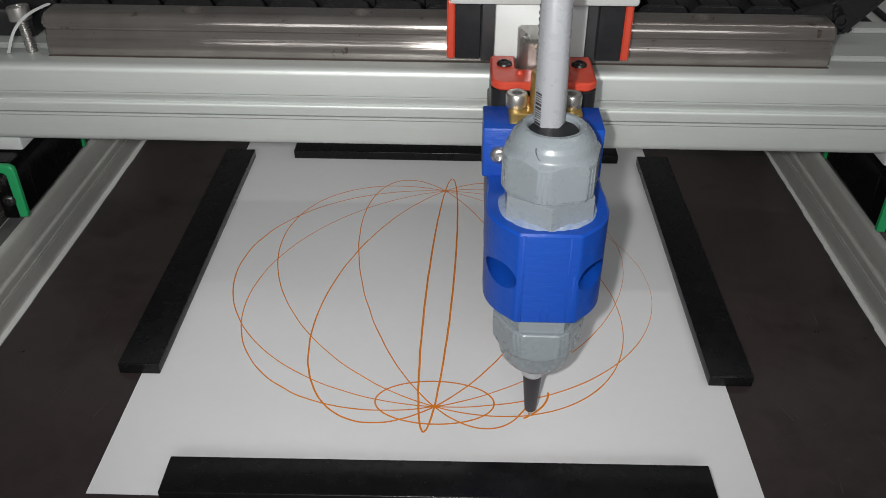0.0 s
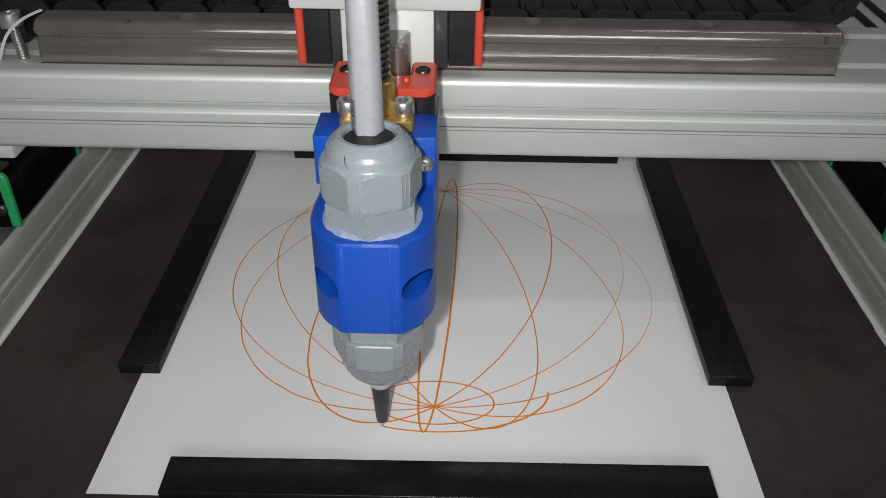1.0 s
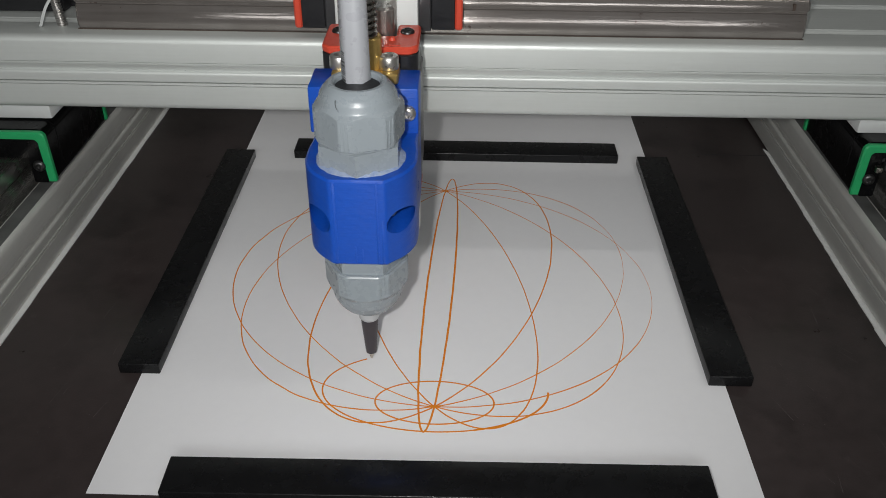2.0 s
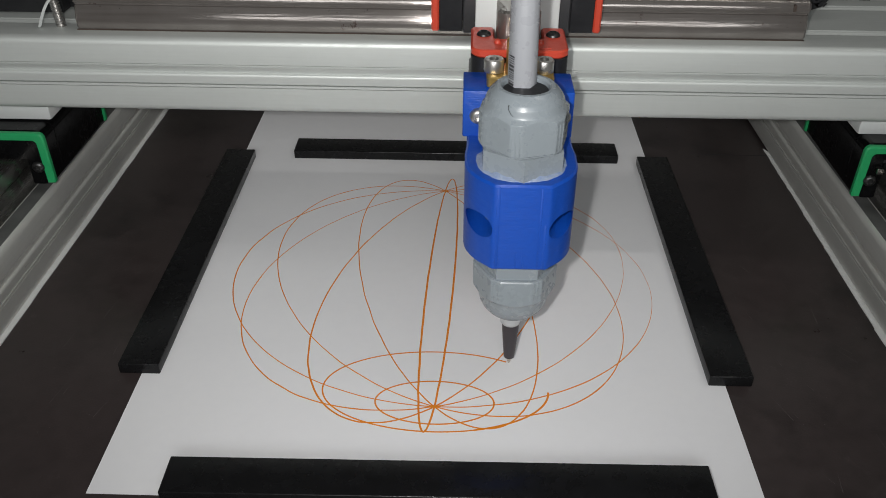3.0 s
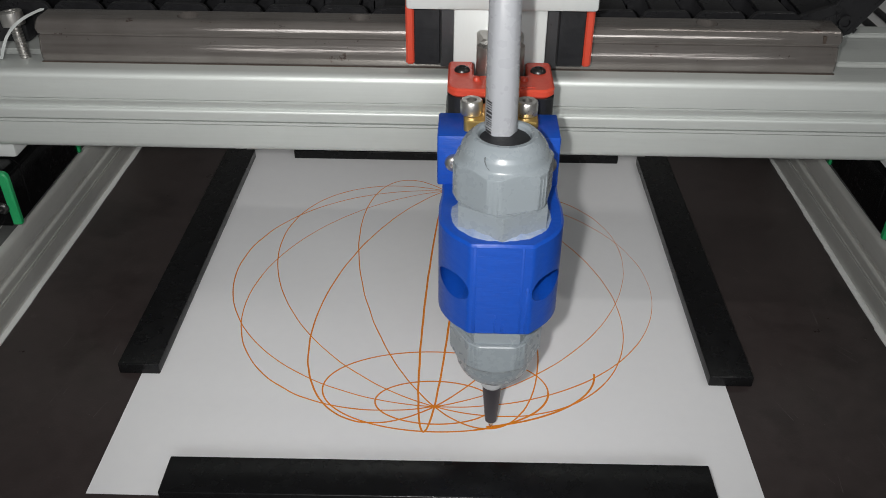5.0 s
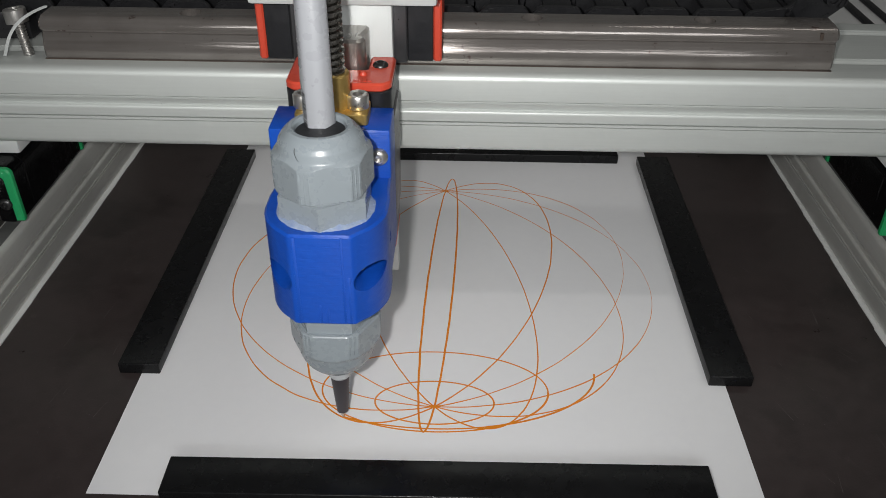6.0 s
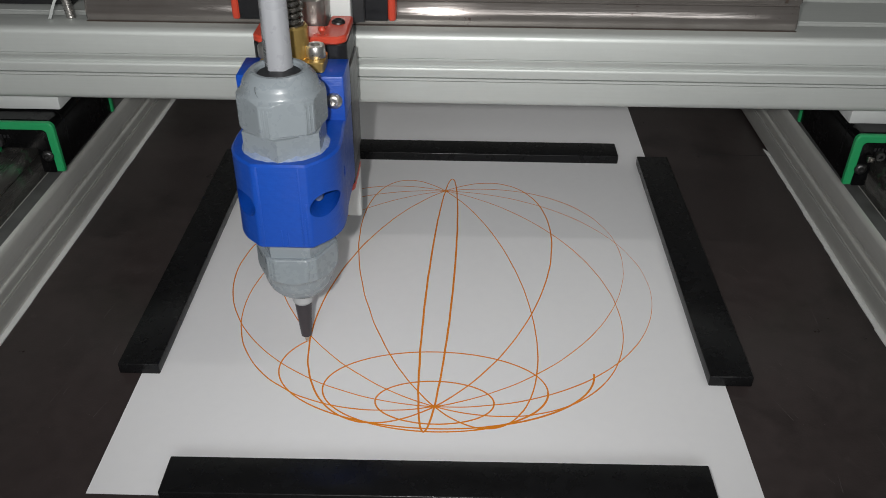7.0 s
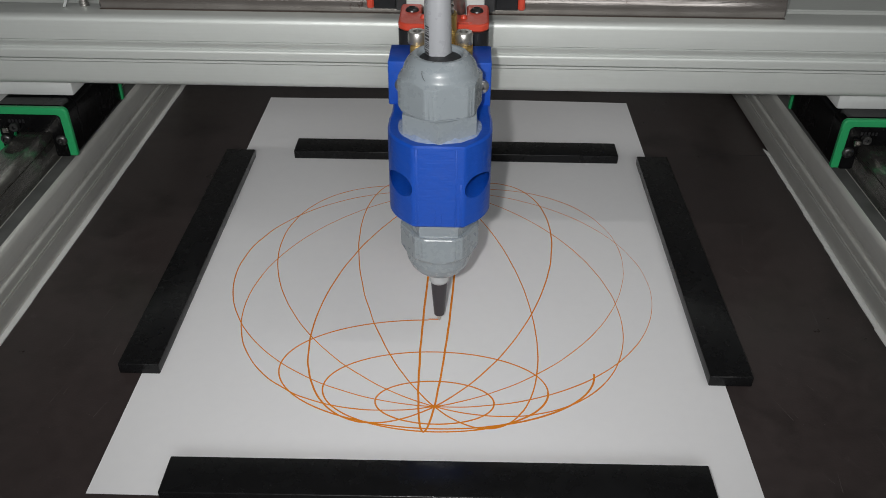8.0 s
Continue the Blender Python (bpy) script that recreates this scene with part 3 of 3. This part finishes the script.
# ---- the pen holder, which slides up and down on the upright rail ----
def holder():
    h = thing("pen_holder", "blue printed holder with grey cable glands gripping a pen", "pen holder")
    zb = bearing_block(h, at(0, 62, 75.8) @ Matrix.Rotation(radians(90), 4, "X") @ Matrix.Rotation(radians(90), 4, "Z"), RED)
    # plan of the printed body: flat front, round flanks, square back
    plan = [(-8.8, -15.8)] + [(17.8 * math.sin(radians(a)), -17.8 * math.cos(radians(a)) + 0.4) for a in range(-38, -91, -8)]
    plan += [(-17.8, 6), (-17.2, 12), (-17.2, 33.6)]
    plan += [(-x, y) for x, y in reversed(plan)]
    body = prism(rounded(plan, 0.7, 2), 52.8, 83.8, "z", bevel=0.7)
    cut = None
    for s in (-1, 1):
        cut = lathe([(4.2, -20), (4.2, 11)], 28, at(s * 13.0, 0, 67.6, -90, 0, 0), cut)
    cut = box(14.5, 19, 3.2, 5.6, 69.3, 73.2, 0.3, cut)
    cut = lathe([(13.2, 80), (13.2, 90)], 32, None, cut)
    cut = lathe([(11, 30), (11, 80)], 32, None, cut)
    part("holder_body", body, BLUE, h, "blue 3D-printed body", 42, cut)
    for x, w, z0, z1 in ((-7.3, 0.5, 53.4, 83.3), (5.9, 0.35, 53.6, 83.2), (7.6, 0.4, 53.6, 70.0), (-1.2, 0.25, 53.6, 60.0), (0.9, 0.3, 53.6, 59.0)):
        part("print_seam", box(x - w, x + w, -15.92, -15.5, z0, z1, 0.1), BLUE, h)
    for s in (-1, 1):
        part("holder_screw", hex_socket(3.0, 3.0, 1.3, at(s * 13.0, 10.8, 67.6, 90, 0, 0)), STAINLESS, h, "steel socket screw deep in its hole")
    back = box(-18.8, 17.3, 17.5, 33.8, 83.2, 99.6, 0.6)
    notch = lathe([(14.6, 80), (14.6, 110)], 32, at(0, 3, 0))
    part("back_plate", back, BLUE, h, "blue 3D-printed back plate", 30, notch)
    for s in (-1, 1):
        part("holder_screw", hex_socket(2.9, 1.8, 1.1, at(s * 13.7, 17.4, 91.0, 90, 0, 0), button=True), STAINLESS, h, "button-head steel screw")
    # glands
    hexa = 26 / 2 / math.cos(radians(30))
    nut = gland_nut([(15.2, 101.4), (14.2, 102.3), (13.2, 103.0), (12.5, 103.7), (12.2, 104.6), (11.8, 106.0), (11.1, 107.3), (10.0, 108.6), (8.8, 109.6)], 91.6, 17)
    g = part("upper_gland", nut, GREY, h, "grey nylon cable gland nut", 24)
    grip_ribs(g, 17, 91.9, 101.5, hexa - 0.02)
    part("gland_body", lathe([(10.7, 53.5), (10.7, 81.0), (9.5, 81.5)], 40), GLUE, g, "pale threaded gland body inside the holder")
    part("gland_mouth", lathe([(8.9, 109.58), (7.7, 109.6), (7.1, 109.0), (6.9, 107.0), (6.8, 94)], 48, closed=False), GREY, g)
    own = bmesh.new()
    prev = None
    for k in range(9):
        u = k / 8
        a, r, zz, w = radians(-118 + 9 * u * u), 11.45 + 1.6 * u, 107.5 - 2.7 * u, 0.14 * (1 - 0.6 * u)
        row = [own.verts.new(((r + 0.06) * math.cos(a + d), (r + 0.06) * math.sin(a + d), zz)) for d in (-w / 12, w / 12)]
        if prev:
            own.faces.new((prev[0], prev[1], row[1], row[0]))
        prev = row
    part("scuff_mark", own, INK_BLACK, g, "thin dark scuff on the dome")
    part("rubber_insert", lathe([(6.85, 108.0), (6.7, 107.0), (6.4, 101), (3.5, 100.5)], 40), BLACK, g, "dark rubber seal inside the gland")
    part("gland_collar", lathe([(hexa * 0.94, 80.5), (hexa * 0.94, 91.0), (12, 91.6)], 6, None, None, radians(-90)), GREY, g)
    rnd = random.Random(3)
    ring = [(13.4 + rnd.uniform(-0.2, 0.5) + 0.5 * abs(math.cos(2 * math.pi * k / 44)), rnd.uniform(0.0, 0.9)) for k in range(44)]
    own = bmesh.new()
    rows = []
    for k, (r, hz) in enumerate(ring):
        a = 2 * math.pi * k / 44
        rows.append([own.verts.new((rr * math.cos(a), rr * math.sin(a), zz)) for rr, zz in ((12.4, 83.6), (12.3, 84.2 + hz), (r - 0.3, 84.0 + hz * 0.3), (r + 0.5, 83.6))])
    for k in range(44):
        a, b = rows[k], rows[(k + 1) % 44]
        for j in range(3):
            own.faces.new((a[j], b[j], b[j + 1], a[j + 1]))
    part("glue_bead", own, GLUE, h, "whitish smeared glue bead", 60)
    low = gland_nut([(4.6, 24.4), (5.8, 24.7), (7.4, 25.5), (9.1, 27.0), (10.7, 29.0), (11.7, 31.2), (12.2, 33.4), (12.5, 35.0), (13.2, 36.2), (14.2, 37.1), (15.2, 38.0)], 46.2, 0)
    lg = part("lower_gland", low, GREY, h, "grey nylon cable gland nut", 24)
    grip_ribs(lg, 0, 37.6, 45.6, hexa)
    part("gland_collar", lathe([(hexa * 0.9, 46.2), (hexa * 0.9, 52.5)], 6), GREY, lg)
    # brass nut
    flange = prism(rounded([(-11.2, 20.0), (10.6, 20.0), (10.6, 31.0), (4.5, 33.2), (-4.5, 33.2), (-11.2, 31.0)], 1.2), 99.7, 103.2, "z", bevel=0.3)
    bn = part("brass_nut", flange, BRASS, h, "flanged brass lead screw nut")
    part("nut_sleeve", lathe([(5.0, 103.0), (5.0, 113.4), (4.6, 113.9), (3.7, 113.9), (3.7, 104)], 32, at(0, 27, 0)), BRASS, bn)
    for s in (-1, 1):
        part("nut_screw", hex_socket(3.3, 4.2, 1.6, at(s * 8.1 - 0.8, 25.8, 103.3)), STAINLESS, bn, "steel socket screw")
    # moulded pips beside the rail on the upper seal
    for x in (-7.4, 7.2):
        part("seal_pip", lathe([(1.3, 106.5), (1.25, 107.2), (0.8, 107.9), (0, 108.1)], 16, at(x, 42.0, 0)), RED, h)
    # white marks on the upper seal: plain bars
    bm = None
    for k in range(4):
        bm = box(-14.2 + 1.5 * k + 19.0, -13.2 + 1.5 * k + 19.0, 36.4, 38.4, 106.85, 107.1, 0, bm)
    part("seal_marking", bm, RED, zb, "raised unreadable marking")
    zb.children[-1].matrix_parent_inverse = zb.matrix_basis.inverted()
    # pen
    barrel = lathe([(4.2, 24), (4.55, 40), (4.6, 90), (4.6, 144.5), (4.4, 145)], 6)
    bmesh.ops.bevel(barrel, geom=[e for e in barrel.edges if abs(e.verts[0].co.z - e.verts[1].co.z) > 0.3], offset=1.35, segments=3, affect="EDGES", profile=0.5)
    pen = part("pen_barrel", barrel, PEN, h, "grey plastic six-sided fineliner pen", 50)
    pen.matrix_basis = pose(0, 0, 0, -2.6, -0.5, 0)
    part("pen_end", lathe([(4.25, 145), (4.25, 152), (3.6, 154), (0, 154.4)], 32), PEN_ORANGE, pen, "orange pen end")
    part("pen_section", lathe([(3.0, 18.3), (3.7, 19.2), (3.8, 24), (4.0, 27)], 32), PEN_WHITE, pen)
    part("pen_nose", lathe([(1.5, 2.9), (1.9, 3.2), (2.1, 5), (3.1, 17.6), (2.9, 18.6)], 32), PEN_DARK, pen, "dark tapered pen nose")
    part("nib", lathe([(0.25, 0.0), (0.45, 0.4), (0.75, 1.4), (0.95, 3.2)], 20), NIB, pen, "metal nib")
    rnd = random.Random(8)
    own = bmesh.new()
    z = 107.5
    while z < 118.0:
        w = rnd.choice((0.25, 0.3, 0.5, 0.75))
        out, along = Vector((math.cos(radians(210)), math.sin(radians(210)), 0)) * 4.03, Vector((math.sin(radians(210)), -math.cos(radians(210)), 0))
        row = [out + along * u for u in (1.3, -1.5)]
        own.faces.new([own.verts.new((p.x, p.y, zz)) for p, zz in ((row[0], z), (row[1], z), (row[1], z + w), (row[0], z + w))])
        z += w + rnd.choice((0.3, 0.4, 0.6))
    part("printed_bars", own, INK_BLACK, pen, "black printed code bars")
    return h


HOLDER = holder()


# ---- cable chain behind the rail ----
PITCH, CH_Y0, CH_Y1, CH_Z0, CH_H, BEND = 19.6, 100.0, 126.0, 96.7, 13.4, 33.0
LINKS = 28


def chain():
    c = thing("cable_chain", "black nylon cable chain lying behind the rail", "cable chain")
    side = rounded([(-11.0, 0.8), (9.6, 0.8), (9.6, CH_H - 3), (7.5, CH_H), (-7.0, CH_H), (-11.0, CH_H - 5)], 1.6, 3)
    bm = bmesh.new()
    for y0, y1 in ((0, 2.4), (CH_Y1 - CH_Y0 - 2.4, CH_Y1 - CH_Y0)):
        prism(side, y0, y1, "y", bm, 0.25)
    for y, s in ((-0.5, 1), (CH_Y1 - CH_Y0 + 0.5, -1)):
        # raised lip round the joint
        for k in range(9):
            a = radians(100 + 14 * k)
            p = Vector((-1.5 + 8.0 * math.cos(a), 0, 5.0 + 8.0 * math.sin(a)))
            box(p.x - 1.0, p.x + 1.0, min(y, y + s), max(y, y + s), p.z - 0.35, p.z + 0.35, 0, bm)
        for k in range(7):
            box(-2.0 + 1.3 * k, -1.2 + 1.3 * k, min(y + 0.2 * s, y + s), max(y + 0.2 * s, y + s), 8.0, 10.0, 0, bm)
        lathe([(2.6, 0), (2.6, 1.2), (1.6, 1.2), (1.4, 0.4), (0, 0.4)], 16, at(-8.2, y + (0.2 if s > 0 else -0.2), 6.2, 90 if s > 0 else -90), bm)
    box(-5, 5.5, 1.5, CH_Y1 - CH_Y0 - 1.5, CH_H - 2.2, CH_H - 0.4, 0.4, bm)
    box(-5, 5.5, 1.5, CH_Y1 - CH_Y0 - 1.5, 0.9, 2.4, 0.4, bm)
    part("chain_bracket", box(-242, -151, 94, 128, 96.7, 107.5, 1.5), CHAIN_BLACK, c, "black chain end bracket")
    first = part("chain_link", bm, CHAIN_BLACK, c)
    links = [first]
    for k in range(LINKS - 1):
        ob = new("chain_link", first.data)
        ob.parent = c
        links.append(ob)
    return c, links


CHAIN, CHAIN_LINKS = chain()

# ---- what moves ----
# Angle of the pen on its parallel, by time; the pen lifts and shifts between the two.
TURN_A = [(-0.35, 360.0), (0.0, 325.2), (0.1, 315.0), (0.2, 305.8), (0.4, 289.3), (0.6, 274.6), (0.8, 260.2), (1.0, 244.8), (1.2, 227.6), (1.3, 216.8), (1.4, 203.6),
          (1.5, 189.4), (1.6, 175.4), (1.7, 161.8), (1.8, 148.4), (1.9, 136.8), (2.0, 127.0), (2.2, 110.6), (2.4, 96.3), (2.6, 81.8), (2.8, 66.2), (3.0, 48.4), (3.1, 37.8), (3.2, 25.6), (3.3, 12.6), (3.42, 0.0)]
TURN_B = [(4.08, 360.0), (4.2, 350.0), (4.3, 340.2), (4.4, 329.8), (4.5, 321.0), (4.6, 313.6), (4.7, 306.9), (4.9, 295.2), (5.2, 279.2), (5.5, 264.2), (5.8, 248.9), (6.0, 237.5), (6.2, 224.8), (6.3, 217.2),
          (6.4, 208.4), (6.5, 198.5), (6.6, 188.6), (6.7, 179.3), (6.8, 169.8), (6.9, 159.6), (7.0, 149.6), (7.2, 133.7), (7.4, 121.3), (7.6, 110.2), (7.8, 99.8), (8.0, 89.8)]


def smooth_at(table, t):
    """Smooth curve through a table of (time, value)."""
    ts, vs = [r[0] for r in table], [r[1] for r in table]
    n = len(ts)
    if t <= ts[0]:
        return vs[0]
    if t >= ts[-1]:
        return vs[-1]
    d = [(vs[i + 1] - vs[i]) / (ts[i + 1] - ts[i]) for i in range(n - 1)]
    m = [d[0]] + [((ts[i + 1] - ts[i]) * d[i - 1] + (ts[i] - ts[i - 1]) * d[i]) / (ts[i + 1] - ts[i - 1]) for i in range(1, n - 1)] + [d[-1]]
    i = max(k for k in range(n - 1) if ts[k] <= t)
    h = ts[i + 1] - ts[i]
    s = (t - ts[i]) / h
    return (2 * s ** 3 - 3 * s * s + 1) * vs[i] + (s ** 3 - 2 * s * s + s) * h * m[i] + (3 * s * s - 2 * s ** 3) * vs[i + 1] + (s ** 3 - s * s) * h * m[i + 1]


LIFT = 2.6


def nib(t):
    """The nib's place on the paper, and its height above it."""
    if t <= 3.42:
        p = on_globe(LATS[1], radians(smooth_at(TURN_A, t)))
        return p.x, p.y, 0.0
    if t >= 4.08:
        p = on_globe(LATS[2], radians(smooth_at(TURN_B, t)))
        return p.x, p.y, 0.0
    a, b = on_globe(LATS[1], 0), on_globe(LATS[2], 0)
    s = min(1.0, max(0.0, (t - 3.55) / 0.35))
    lift = LIFT * min(1.0, (t - 3.42) / 0.17, (4.08 - t) / 0.18)
    p = a.lerp(b, s)
    return p.x, p.y, lift


def stroke_pieces(lat, table, level, count):
    """Short dashes of wet ink, each with the time at which the nib lays it down."""
    out = []
    rnd = random.Random(int(lat * 1000))
    t0, t1 = table[0][0], table[-1][0]
    times = [t0 + (t1 - t0) * i / 1200 for i in range(1201)]
    angles = [smooth_at(table, t) for t in times]
    end = table[-1][1]
    for k in range(count):
        a0, a1 = 360 + (end - 360) * k / count, 360 + (end - 360) * (k + 1) / count
        pts = [on_globe(lat, radians(a0 + (a1 - a0) * i / 4)) for i in range(5)]
        w = 0.72 if a0 > 290 else 0.55
        bm = ribbon(pts, [w] * 5, 0.1, level)
        laid = next(t for t, a in zip(times, angles) if a <= (a0 + a1) / 2 + 1e-6)
        out.append((part("ink_dash", bm, INK, SHEET), laid))
    return out


DASHES = stroke_pieces(LATS[1], TURN_A, 0.19, 72) + stroke_pieces(LATS[2], TURN_B, 0.195, 64)


def chain_pose(s, bend_x):
    """Pose of a link whose pin lies s along a chain that lies flat up to bend_x and then curls up and back."""
    x0 = -300.0
    flat = bend_x - x0
    arc = math.pi * BEND
    if s < flat:
        return x0 + s, CH_Z0, 0.0
    if s < flat + arc:
        a = (s - flat) / BEND
        return bend_x + BEND * math.sin(a), CH_Z0 + BEND * (1 - math.cos(a)), a
    return bend_x - (s - flat - arc), CH_Z0 + 2 * BEND, math.pi


def motions():
    steps = [i * 0.1 for i in range(81)]
    fixed = pose(0, 0, 0)
    walk(GANTRY, [(t, pose(0, nib(t)[1] * MM, 0)) for t in steps])
    walk(CHAIN, [(t, pose(0, nib(t)[1] * MM, 0)) for t in steps])
    walk(CARRIAGE, [(t, pose(nib(t)[0] * MM, nib(t)[1] * MM, 0)) for t in steps])
    walk(HOLDER, [(t, pose(nib(t)[0] * MM, nib(t)[1] * MM, (nib(t)[2] + 0.18) * MM)) for t in steps])
    for k, ob in enumerate(CHAIN_LINKS):
        rows = []
        for t in steps[::2]:
            x, z, a = chain_pose((k + 0.5) * PITCH, 124.5 + nib(t)[0] * 0.24)
            rows.append((t, Matrix.Translation((x * MM, CH_Y0 * MM, z * MM)) @ Matrix.Rotation(-a, 4, "Y")))
        walk(ob, rows)
    under, above = pose(0, 0, -0.0006), fixed
    for ob, t in DASHES:
        if t <= 0.03:
            walk(ob, [(0.0, above), (8.0, above)])
        else:
            a, b = max(0.0, t - 0.05), min(8.0, t + 0.02)
            rows = [(0.0, under)] + ([(a, under)] if a > 0.02 else []) + [(b, above)] + ([(8.0, above)] if b < 7.97 else [])
            walk(ob, rows)


motions()
